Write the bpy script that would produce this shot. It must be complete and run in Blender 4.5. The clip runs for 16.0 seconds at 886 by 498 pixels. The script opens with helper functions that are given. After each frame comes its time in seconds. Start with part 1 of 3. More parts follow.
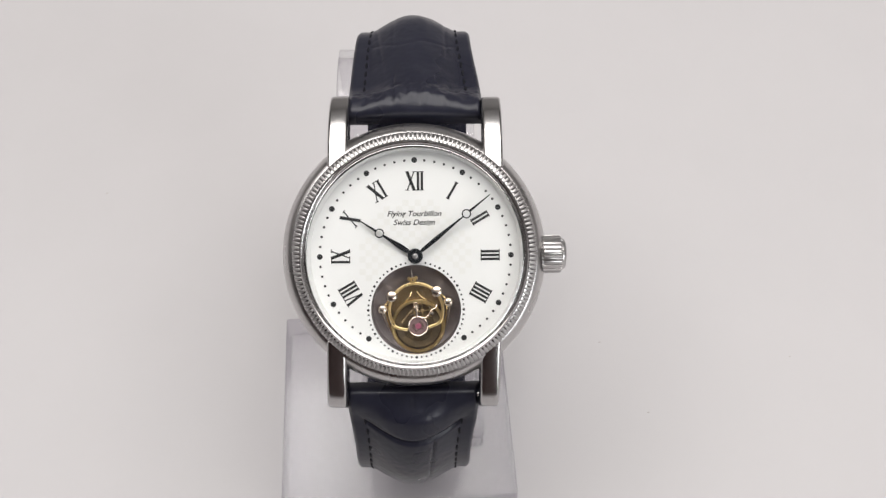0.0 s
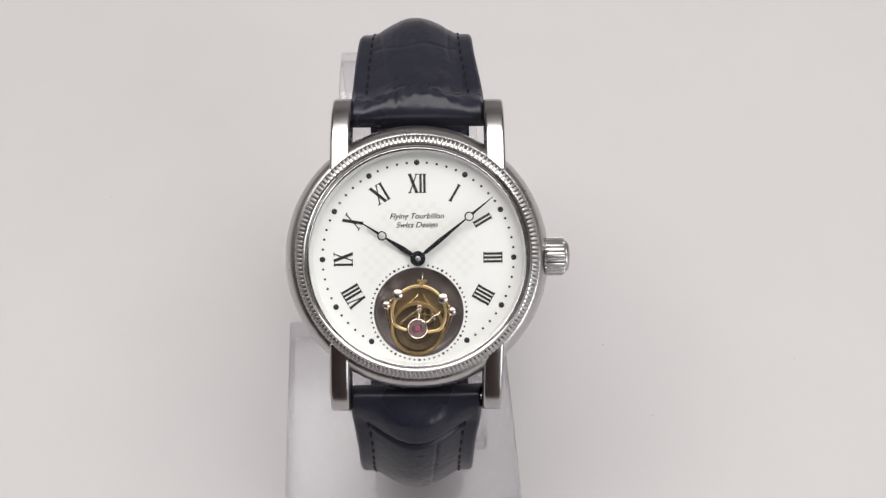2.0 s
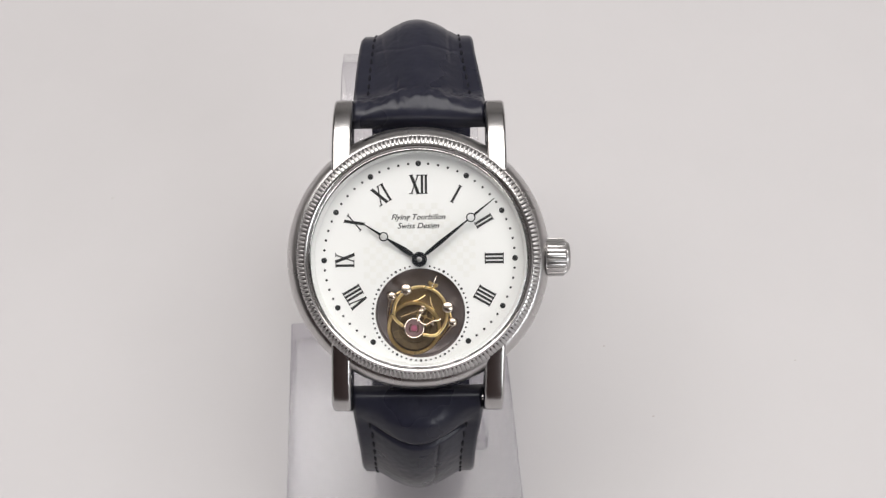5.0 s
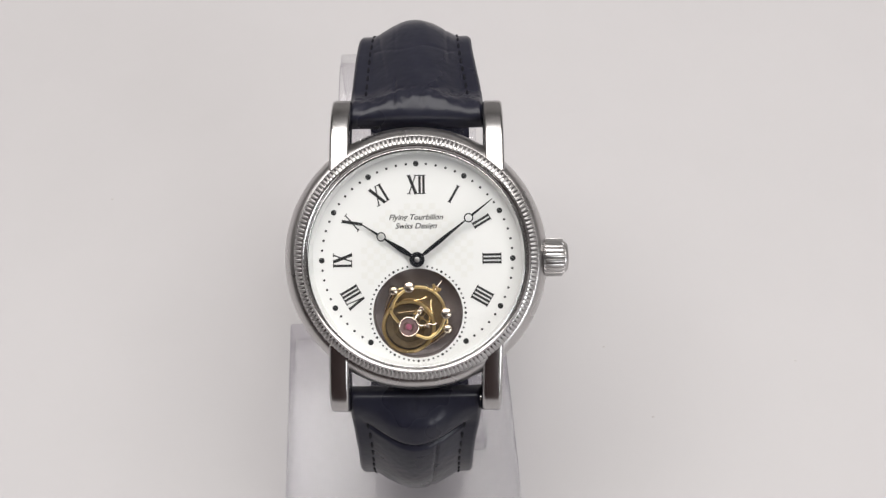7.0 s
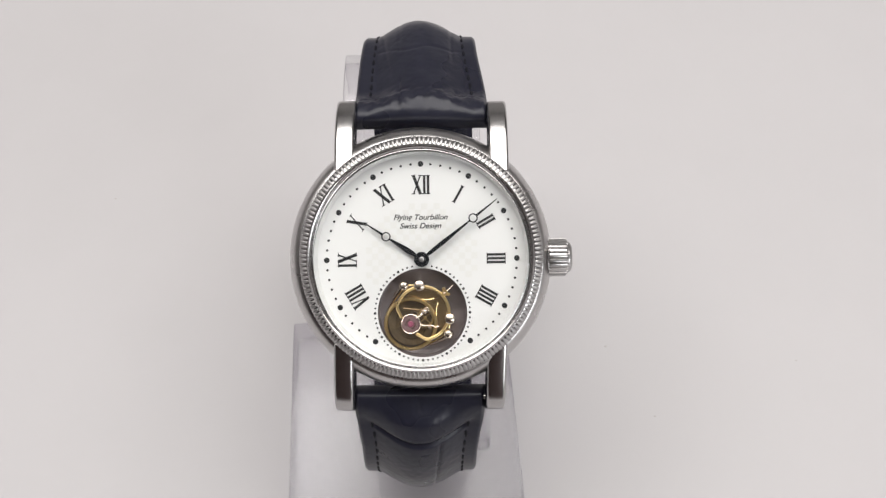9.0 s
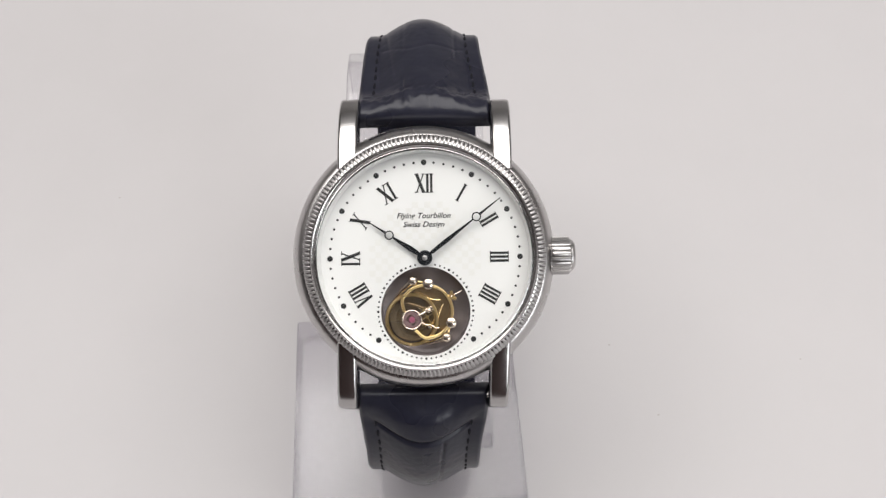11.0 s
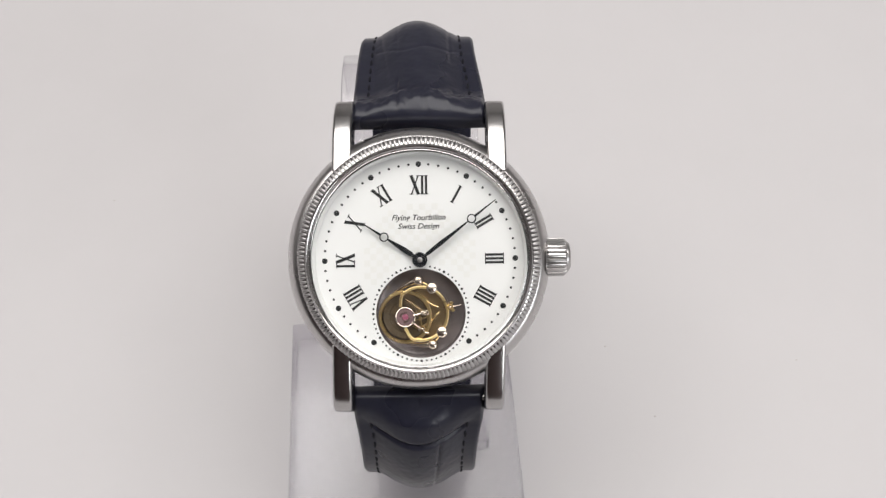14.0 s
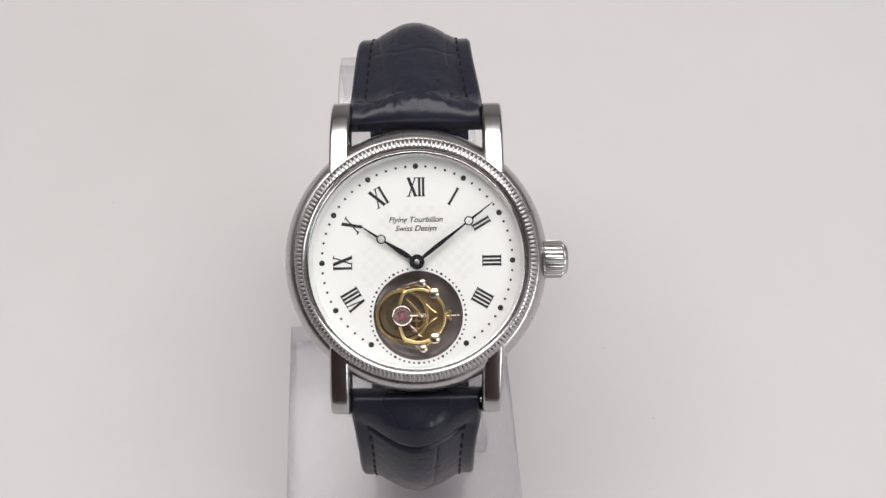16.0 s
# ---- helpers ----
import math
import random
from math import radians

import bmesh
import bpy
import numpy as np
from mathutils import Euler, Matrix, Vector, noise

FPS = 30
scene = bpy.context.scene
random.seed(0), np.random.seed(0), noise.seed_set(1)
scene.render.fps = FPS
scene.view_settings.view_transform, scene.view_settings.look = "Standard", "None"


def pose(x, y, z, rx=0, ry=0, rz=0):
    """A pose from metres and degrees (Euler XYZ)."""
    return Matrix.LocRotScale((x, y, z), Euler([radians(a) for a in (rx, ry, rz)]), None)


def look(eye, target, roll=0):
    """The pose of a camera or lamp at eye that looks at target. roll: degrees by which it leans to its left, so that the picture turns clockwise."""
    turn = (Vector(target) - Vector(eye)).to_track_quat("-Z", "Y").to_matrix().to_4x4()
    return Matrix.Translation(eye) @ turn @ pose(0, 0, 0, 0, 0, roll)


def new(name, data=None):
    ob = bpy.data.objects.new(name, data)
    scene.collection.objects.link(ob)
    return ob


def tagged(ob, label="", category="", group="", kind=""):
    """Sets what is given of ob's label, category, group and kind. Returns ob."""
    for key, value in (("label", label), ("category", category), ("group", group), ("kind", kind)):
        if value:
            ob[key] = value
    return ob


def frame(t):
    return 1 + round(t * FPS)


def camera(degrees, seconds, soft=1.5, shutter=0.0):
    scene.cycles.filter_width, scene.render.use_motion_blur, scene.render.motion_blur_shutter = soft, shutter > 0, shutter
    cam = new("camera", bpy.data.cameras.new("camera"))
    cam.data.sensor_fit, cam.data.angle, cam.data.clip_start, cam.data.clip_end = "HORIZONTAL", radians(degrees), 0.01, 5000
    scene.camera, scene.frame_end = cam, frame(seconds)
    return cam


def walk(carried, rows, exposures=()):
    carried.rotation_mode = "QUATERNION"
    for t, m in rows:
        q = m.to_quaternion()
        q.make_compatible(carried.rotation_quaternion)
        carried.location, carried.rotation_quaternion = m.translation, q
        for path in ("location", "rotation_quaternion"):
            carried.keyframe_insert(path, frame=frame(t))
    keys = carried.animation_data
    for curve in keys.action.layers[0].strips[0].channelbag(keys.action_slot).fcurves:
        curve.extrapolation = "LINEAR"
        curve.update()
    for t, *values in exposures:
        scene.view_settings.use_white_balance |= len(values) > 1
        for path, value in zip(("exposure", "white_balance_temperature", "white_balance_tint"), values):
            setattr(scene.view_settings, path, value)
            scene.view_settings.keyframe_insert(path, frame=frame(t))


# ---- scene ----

# ---------------------------------------------------------------- camera
cam = camera(52.0, 16.0, soft=1.35, shutter=0.5)
PATH = [
    (0.0, pose(-0.00016, 0.00043, 0.18114, 31.625, -0.300, 0.109)),
    (0.5, pose(-0.00005, 0.00043, 0.18094, 31.709, -0.228, 0.093)),
    (1.0, pose(0.00004, 0.00036, 0.18103, 31.755, -0.169, 0.162)),
    (1.5, pose(0.00002, 0.00035, 0.18121, 31.782, -0.089, 0.226)),
    (2.0, pose(0.00016, 0.00039, 0.18095, 31.835, 0.009, 0.180)),
    (2.5, pose(0.00021, 0.00028, 0.18129, 31.813, 0.063, 0.228)),
    (3.0, pose(0.00019, 0.00006, 0.18093, 31.967, 0.045, 0.241)),
    (3.5, pose(0.00029, 0.00026, 0.18107, 31.918, 0.010, 0.172)),
    (4.0, pose(-0.00004, 0.00009, 0.18107, 31.926, 0.038, 0.174)),
    (6.5, pose(0.00048, 0.00001, 0.18101, 32.076, 0.037, 0.174)),
    (7.0, pose(0.00080, -0.00010, 0.18087, 32.088, 0.216, 0.239)),
    (7.5, pose(0.00034, -0.00027, 0.18101, 32.065, 0.179, 0.165)),
    (8.0, pose(0.00019, -0.00031, 0.18134, 32.008, 0.093, 0.209)),
    (8.5, pose(0.00005, -0.00059, 0.18168, 32.055, 0.140, 0.225)),
    (9.0, pose(-0.00015, -0.00046, 0.18148, 32.072, 0.088, 0.233)),
    (11.5, pose(0.00010, -0.00047, 0.18144, 31.975, 0.386, 0.362)),
    (12.0, pose(0.00012, -0.00076, 0.18155, 32.125, 0.388, 0.282)),
    (12.5, pose(0.00041, -0.00065, 0.18103, 32.184, 0.255, 0.208)),
    (13.0, pose(0.00063, -0.00039, 0.18104, 32.124, 0.209, 0.060)),
    (13.5, pose(0.00069, -0.00060, 0.18111, 32.198, 0.296, 0.158)),
    (14.0, pose(0.00031, -0.00037, 0.18115, 32.131, 0.261, 0.101)),
    (14.5, pose(0.00056, -0.00075, 0.18131, 32.236, 0.332, 0.143)),
    (15.0, pose(0.00053, -0.00083, 0.18142, 32.294, 0.347, 0.137)),
    (15.5, pose(0.00050, -0.00058, 0.18126, 32.265, 0.264, 0.083)),
    (16.0, pose(0.00083, -0.00025, 0.18111, 32.229, 0.333, 0.059)),
]
walk(cam, PATH)

# ---------------------------------------------------------------- light
world = bpy.data.worlds.new("room_air")
scene.world = world
world.use_nodes = True
world.node_tree.nodes["Background"].inputs[0].default_value = (0.9, 0.95, 1.0, 1)
world.node_tree.nodes["Background"].inputs[1].default_value = 0.02
scene.view_settings.exposure = 0.0


def area_lamp(name, eye, target, sx, sy, watts, colour):
    data = bpy.data.lights.new(name, "AREA")
    data.shape, data.size, data.size_y, data.energy, data.color = "RECTANGLE", sx, sy, watts, colour
    ob = new(name, data)
    ob.matrix_world = look(eye, target)
    return ob


area_lamp("ceiling_lamp", (0.02, 0.35, 1.50), (0.02, 0.31, 0), 2.8, 1.0, 42.5, (1.0, 0.975, 0.95))
# Unseen low fill from the south-east, added to lift shade under the strap.
area_lamp("south_fill", (1.10, -1.45, 0.80), (0, 0.05, 0.05), 2.0, 0.8, 26.0, (0.96, 0.98, 1.0))


# ---------------------------------------------------------------- materials
def material(name, colour, rough=0.5, metal=0.0, grain=0.0, scale=200.0, bump=0.0, bump_scale=400.0, coat=0.0, stretch=(1, 1, 1),
             rough_var=0.0, spec=0.5):
    """Principled surface with colour and roughness variation at two scales and a fine relief. Scales are per metre."""
    m = bpy.data.materials.new(name)
    m.use_nodes = True
    nt = m.node_tree
    b = nt.nodes["Principled BSDF"]
    b.inputs["Metallic"].default_value = metal
    b.inputs["Roughness"].default_value = rough
    b.inputs["Specular IOR Level"].default_value = spec
    b.inputs["Coat Weight"].default_value = coat
    b.inputs["Coat Roughness"].default_value = 0.08
    tc = nt.nodes.new("ShaderNodeTexCoord")
    mp = nt.nodes.new("ShaderNodeMapping")
    mp.inputs["Scale"].default_value = stretch
    nt.links.new(tc.outputs["Object"], mp.inputs["Vector"])

    def noise_node(s, detail=4.0):
        n = nt.nodes.new("ShaderNodeTexNoise")
        n.inputs["Scale"].default_value, n.inputs["Detail"].default_value = s, detail
        nt.links.new(mp.outputs[0], n.inputs["Vector"])
        return n

    fine, broad = noise_node(scale), noise_node(scale * 0.11, 2.0)
    add = nt.nodes.new("ShaderNodeMath")
    add.operation = "ADD"
    nt.links.new(fine.outputs["Fac"], add.inputs[0])
    nt.links.new(broad.outputs["Fac"], add.inputs[1])
    ramp = nt.nodes.new("ShaderNodeMapRange")
    ramp.inputs["From Min"].default_value, ramp.inputs["From Max"].default_value = 0.6, 1.4
    ramp.inputs["To Min"].default_value, ramp.inputs["To Max"].default_value = 1 - grain, 1 + grain
    nt.links.new(add.outputs[0], ramp.inputs["Value"])
    mix = nt.nodes.new("ShaderNodeVectorMath")
    mix.operation = "SCALE"
    mix.inputs[0].default_value = colour
    nt.links.new(ramp.outputs[0], mix.inputs["Scale"])
    nt.links.new(mix.outputs[0], b.inputs["Base Color"])
    if rough_var:
        rr = nt.nodes.new("ShaderNodeMapRange")
        rr.inputs["From Min"].default_value, rr.inputs["From Max"].default_value = 0.3, 0.7
        rr.inputs["To Min"].default_value, rr.inputs["To Max"].default_value = max(0.02, rough - rough_var), rough + rough_var
        nt.links.new(broad.outputs["Fac"], rr.inputs["Value"])
        nt.links.new(rr.outputs[0], b.inputs["Roughness"])
    if bump:
        bn = nt.nodes.new("ShaderNodeBump")
        bn.inputs["Strength"].default_value, bn.inputs["Distance"].default_value = bump, 0.0001
        nt.links.new(noise_node(bump_scale).outputs["Fac"], bn.inputs["Height"])
        nt.links.new(bn.outputs[0], b.inputs["Normal"])
    return m


def pane_material(name, tint, base_gloss, edge_gloss, rough):
    """Clear sheet: sees straight through, with gloss that grows towards grazing view."""
    m = bpy.data.materials.new(name)
    m.use_nodes = True
    nt = m.node_tree
    nt.nodes.remove(nt.nodes["Principled BSDF"])
    tr, gl, mx, lw, pw, ma = (nt.nodes.new("ShaderNode" + k) for k in ("BsdfTransparent", "BsdfGlossy", "MixShader", "LayerWeight", "Math", "Math"))
    tr.inputs[0].default_value = (*tint, 1)
    gl.inputs["Roughness"].default_value = rough
    lw.inputs["Blend"].default_value = 0.5
    pw.operation, ma.operation = "POWER", "MULTIPLY_ADD"
    pw.inputs[1].default_value = 4.0
    ma.inputs[1].default_value, ma.inputs[2].default_value = edge_gloss, base_gloss
    nt.links.new(lw.outputs["Facing"], pw.inputs[0])
    nt.links.new(pw.outputs[0], ma.inputs[0])
    nt.links.new(ma.outputs[0], mx.inputs[0])
    nt.links.new(tr.outputs[0], mx.inputs[1])
    nt.links.new(gl.outputs[0], mx.inputs[2])
    nt.links.new(mx.outputs[0], nt.nodes["Material Output"].inputs[0])
    return m


PAPER = material("white_table_top", (0.452, 0.436, 0.442), 0.55, grain=0.015, scale=60, bump=0.05, bump_scale=900, rough_var=0.06)
WALL = material("dark_grey_wall_paint", (0.20, 0.19, 0.188), 0.85, grain=0.03, scale=8)
CEIL = material("ceiling_paint", (0.78, 0.78, 0.77), 0.9, grain=0.02, scale=8)
SLATE = material("mid_grey_wall", (0.45, 0.44, 0.435), 0.8, grain=0.2, scale=5)
BROWN = material("dark_brown_wall", (0.068, 0.036, 0.034), 0.7, grain=0.25, scale=6)
STEEL = material("polished_steel", (0.52, 0.505, 0.50), 0.16, 1.0, grain=0.03, scale=900, rough_var=0.03)
LUG = material("fine_brushed_steel", (0.47, 0.458, 0.453), 0.23, 1.0, grain=0.04, scale=1200, rough_var=0.05, stretch=(1, 0.08, 0.08))
SATIN = material("satin_steel", (0.51, 0.497, 0.492), 0.30, 1.0, grain=0.05, scale=1500, rough_var=0.06)
BEZEL = material("softly_polished_steel", (0.52, 0.507, 0.502), 0.15, 1.0, grain=0.04, scale=1200, rough_var=0.05)
KNURL = material("knurled_steel", (0.43, 0.417, 0.413), 0.40, 1.0, grain=0.08, scale=1500, rough_var=0.05)
DIAL = material("silver_white_dial", (0.745, 0.745, 0.73), 0.42, 0.0, grain=0.012, scale=500, bump=0.05, bump_scale=9000)
GUILLOCHE = material("engine_turned_dial", (0.725, 0.722, 0.695), 0.34, 0.04, grain=0.02, scale=700, bump=0.1, bump_scale=9000)
INK = material("black_print", (0.018, 0.019, 0.02), 0.4, grain=0.2, scale=3000)
HAND = material("blued_black_steel", (0.03, 0.032, 0.036), 0.22, 0.6, grain=0.1, scale=2000)
GOLD = material("yellow_gold", (0.84, 0.64, 0.32), 0.30, 1.0, grain=0.1, scale=2500, rough_var=0.06)
PALE = material("pale_gold_steel", (0.66, 0.57, 0.48), 0.27, 1.0, grain=0.06, scale=2500)
BRONZE = material("dark_bronze_plate", (0.20, 0.155, 0.105), 0.36, 0.5, grain=0.25, scale=1800, bump=0.2, bump_scale=6000)
WELL = material("smoked_grey_plate", (0.225, 0.195, 0.195), 0.36, 0.35, grain=0.2, scale=900, bump=0.15, bump_scale=5000)
BRASS = material("aged_brass_plate", (0.27, 0.19, 0.105), 0.33, 0.7, grain=0.3, scale=1600, bump=0.25, bump_scale=5000)
SILVER = material("silvered_flange", (0.80, 0.80, 0.79), 0.32, 0.55, grain=0.03, scale=1500)
PLUM = material("plum_grey_plate", (0.27, 0.18, 0.18), 0.3, 0.4, grain=0.2, scale=3000)
RUBY = material("ruby_jewel", (0.30, 0.09, 0.14), 0.10, grain=0.1, scale=3000, coat=0.6)
LEATHER = material("navy_black_leather", (0.0152, 0.0156, 0.0255), 0.31, grain=0.18, scale=900, bump=0.28, bump_scale=1100, rough_var=0.08, spec=0.31)
THREAD = material("black_waxed_thread", (0.006, 0.006, 0.010), 0.6, grain=0.3, scale=4000, bump=0.3, bump_scale=9000, spec=0.2)
ACRYLIC = pane_material("clear_acrylic", (0.970, 0.967, 0.975), 0.030, 0.75, 0.12)
SAWN = pane_material("sawn_acrylic_edge", (0.87, 0.855, 0.895), 0.06, 0.75, 0.25)
GLASS = pane_material("crystal_glass", (0.985, 0.99, 0.99), 0.03, 0.6, 0.02)
DUST = material("dust", (0.40, 0.37, 0.36), 0.9, grain=0.2, scale=3000)


# ---------------------------------------------------------------- mesh tools, in millimetres
def part(name, bm, mat, parent=None, label="", m=None, smooth=35):
    me = bpy.data.meshes.new(name)
    bmesh.ops.recalc_face_normals(bm, faces=bm.faces)
    bmesh.ops.scale(bm, vec=(0.001, 0.001, 0.001), verts=bm.verts)
    if smooth:
        limit = radians(smooth)
        for f in bm.faces:
            f.smooth = True
        for e in bm.edges:
            if len(e.link_faces) == 2 and e.calc_face_angle(0) > limit:
                e.smooth = False
    bm.to_mesh(me)
    bm.free()
    me.materials.append(mat)
    ob = new(name, me)
    if parent is not None:
        ob.parent = parent
    if m is not None:
        ob.matrix_basis = m
    if label:
        ob["label"] = label
    return ob


def again(ob, m, parent=None):
    """Another object on the same mesh."""
    o = new(ob.name.split(".")[0], ob.data)
    o.parent = parent if parent is not None else ob.parent
    o.matrix_basis = m
    return o


def mm(x, y, z, rx=0, ry=0, rz=0):
    return pose(x / 1000, y / 1000, z / 1000, rx, ry, rz)


def lathe(profile, n=96, bm=None, cx=0.0, cy=0.0, closed=False):
    bm = bm or bmesh.new()
    rings = []
    for r, z in profile:
        if r < 1e-6:
            rings.append([bm.verts.new((cx, cy, z))])
        else:
            rings.append([bm.verts.new((cx + r * math.cos(2 * math.pi * i / n), cy + r * math.sin(2 * math.pi * i / n), z)) for i in range(n)])
    pairs = list(zip(rings, rings[1:])) + ([(rings[-1], rings[0])] if closed else [])
    for a, b in pairs:
        for i in range(n):
            j = (i + 1) % n
            if len(a) == 1 and len(b) == 1:
                continue
            if len(a) == 1:
                bm.faces.new((a[0], b[i], b[j]))
            elif len(b) == 1:
                bm.faces.new((a[i], a[j], b[0]))
            else:
                bm.faces.new((a[i], a[j], b[j], b[i]))
    return bm


def tube(points, r, n=8, bm=None, closed=False):
    """Round wire along points; r a number or one radius for each point."""
    bm = bm or bmesh.new()
    pts = [Vector(p) for p in points]
    rs = r if isinstance(r, (list, tuple)) else [r] * len(pts)
    rings, k = [], len(pts)
    for i, p in enumerate(pts):
        a = pts[(i - 1) % k] if closed or i else p
        b = pts[(i + 1) % k] if closed or i < k - 1 else p
        d = (b - a).normalized()
        u = d.cross(Vector((0, 0, 1)))
        if u.length < 0.05:
            u = d.cross(Vector((0, 1, 0)))
        u.normalize()
        w = d.cross(u)
        rings.append([bm.verts.new(p + rs[i] * (math.cos(2 * math.pi * j / n) * u + math.sin(2 * math.pi * j / n) * w)) for j in range(n)])
    for a, b in list(zip(rings, rings[1:])) + ([(rings[-1], rings[0])] if closed else []):
        for j in range(n):
            bm.faces.new((a[j], a[(j + 1) % n], b[(j + 1) % n], b[j]))
    if not closed:
        bm.faces.new(rings[0])
        bm.faces.new(rings[-1])
    return bm


def prism(poly, z0, z1, bm=None):
    bm = bm or bmesh.new()
    lo, hi = [bm.verts.new((x, y, z0)) for x, y in poly], [bm.verts.new((x, y, z1)) for x, y in poly]
    bm.faces.new(lo), bm.faces.new(hi)
    for i in range(len(poly)):
        j = (i + 1) % len(poly)
        bm.faces.new((lo[i], lo[j], hi[j], hi[i]))
    return bm


def box(x0, x1, y0, y1, z0, z1, bevel=0.0, bm=None, seg=2):
    own = bmesh.new()
    prism([(x0, y0), (x1, y0), (x1, y1), (x0, y1)], z0, z1, own)
    if bevel:
        bmesh.ops.bevel(own, geom=list(own.edges), offset=bevel, segments=seg, affect="EDGES", profile=0.6)
    return own


def arc(r, a0, a1, z, n, cx=0.0, cy=0.0):
    """Points on a circle; angles run clockwise from 12."""
    out = []
    for i in range(n + 1):
        a = radians(a0 + (a1 - a0) * i / n)
        out.append((cx + r * math.sin(a), cy + r * math.cos(a), z))
    return out


def spline(ctrl, n):
    """Catmull-Rom through 2D or 3D control points, n points in all, even in length."""
    c = [np.array(p, float) for p in ctrl]
    c = [2 * c[0] - c[1]] + c + [2 * c[-1] - c[-2]]
    dense = []
    for i in range(1, len(c) - 2):
        for k in range(24):
            t = k / 24
            dense.append(0.5 * (2 * c[i] + (c[i + 1] - c[i - 1]) * t + (2 * c[i - 1] - 5 * c[i] + 4 * c[i + 1] - c[i + 2]) * t * t
                                + (3 * c[i] - c[i - 1] - 3 * c[i + 1] + c[i + 2]) * t ** 3))
    dense.append(c[-2])
    d = np.array(dense)
    s = np.concatenate([[0], np.cumsum(np.linalg.norm(np.diff(d, axis=0), axis=1))])
    want = np.linspace(0, s[-1], n)
    return np.stack([np.interp(want, s, d[:, k]) for k in range(d.shape[1])], 1), want


def smoothstep(a, b, x):
    t = min(1.0, max(0.0, (x - a) / (b - a)))
    return t * t * (3 - 2 * t)


# ---------------------------------------------------------------- the room
def plane_box(name, x0, x1, y0, y1, z0, z1, mat, label, category):
    bm = bmesh.new()
    prism([(x0 * 1000, y0 * 1000), (x1 * 1000, y0 * 1000), (x1 * 1000, y1 * 1000), (x0 * 1000, y1 * 1000)], z0 * 1000, z1 * 1000, bm)
    return tagged(part(name, bm, mat, smooth=0), label, category, kind="structure")


plane_box("table_top", -1.8, 1.8, -0.45, 2.2, -0.03, 0.0, PAPER, "smooth matt white counter top with faint dust specks", "table top")
# Unseen panel, added to close the gap below the top.
plane_box("counter_front", -1.8, 1.8, -0.42, -0.40, -0.75, -0.03, WALL, "unseen grey panel added under the counter top", "counter")
# Unseen walls added round the table; their tones are chosen for reflections in the steel.
plane_box("unseen_wall_north", -1.8, 1.8, 2.2, 2.3, -0.75, 1.75, SLATE, "unseen mid grey wall added for the steel to reflect", "wall")
plane_box("unseen_wall_south", -1.8, 1.8, -1.7, -1.6, -0.75, 1.75, BROWN, "unseen dark brown wall added for the lower lugs to reflect", "wall")
plane_box("unseen_wall_east", 1.8, 1.9, -1.7, 2.3, -0.75, 1.75, WALL, "unseen dark grey wall added for the bezel to reflect", "wall")
plane_box("unseen_wall_west", -1.9, -1.8, -1.7, 2.3, -0.75, 1.75, WALL, "unseen dark grey wall added for the bezel to reflect", "wall")
# Unseen floor past the table edge, added to darken reflections in the lower lugs.
plane_box("floor", -1.9, 1.9, -1.7, 2.3, -0.80, -0.75, BROWN, "unseen dark brown floor added for the lower lugs to reflect", "floor")
plane_box("ceiling", -1.9, 1.9, -1.7, 2.3, 1.75, 1.80, CEIL, "plain white ceiling", "ceiling")

# ---------------------------------------------------------------- the wristwatch
EYE = Matrix.Translation((0, 0, 0.181)) @ pose(0, 0, 0, 32)
watch = tagged(new("wristwatch"), "round steel wristwatch with white dial, open tourbillon and black leather strap", "watch")
WATCH = EYE @ mm(-3.88, -1.526, -138.6) @ pose(0, 0, 0, 0, 0, 0.9) @ pose(0, 0, 0, 2.0)
watch.matrix_world = WATCH


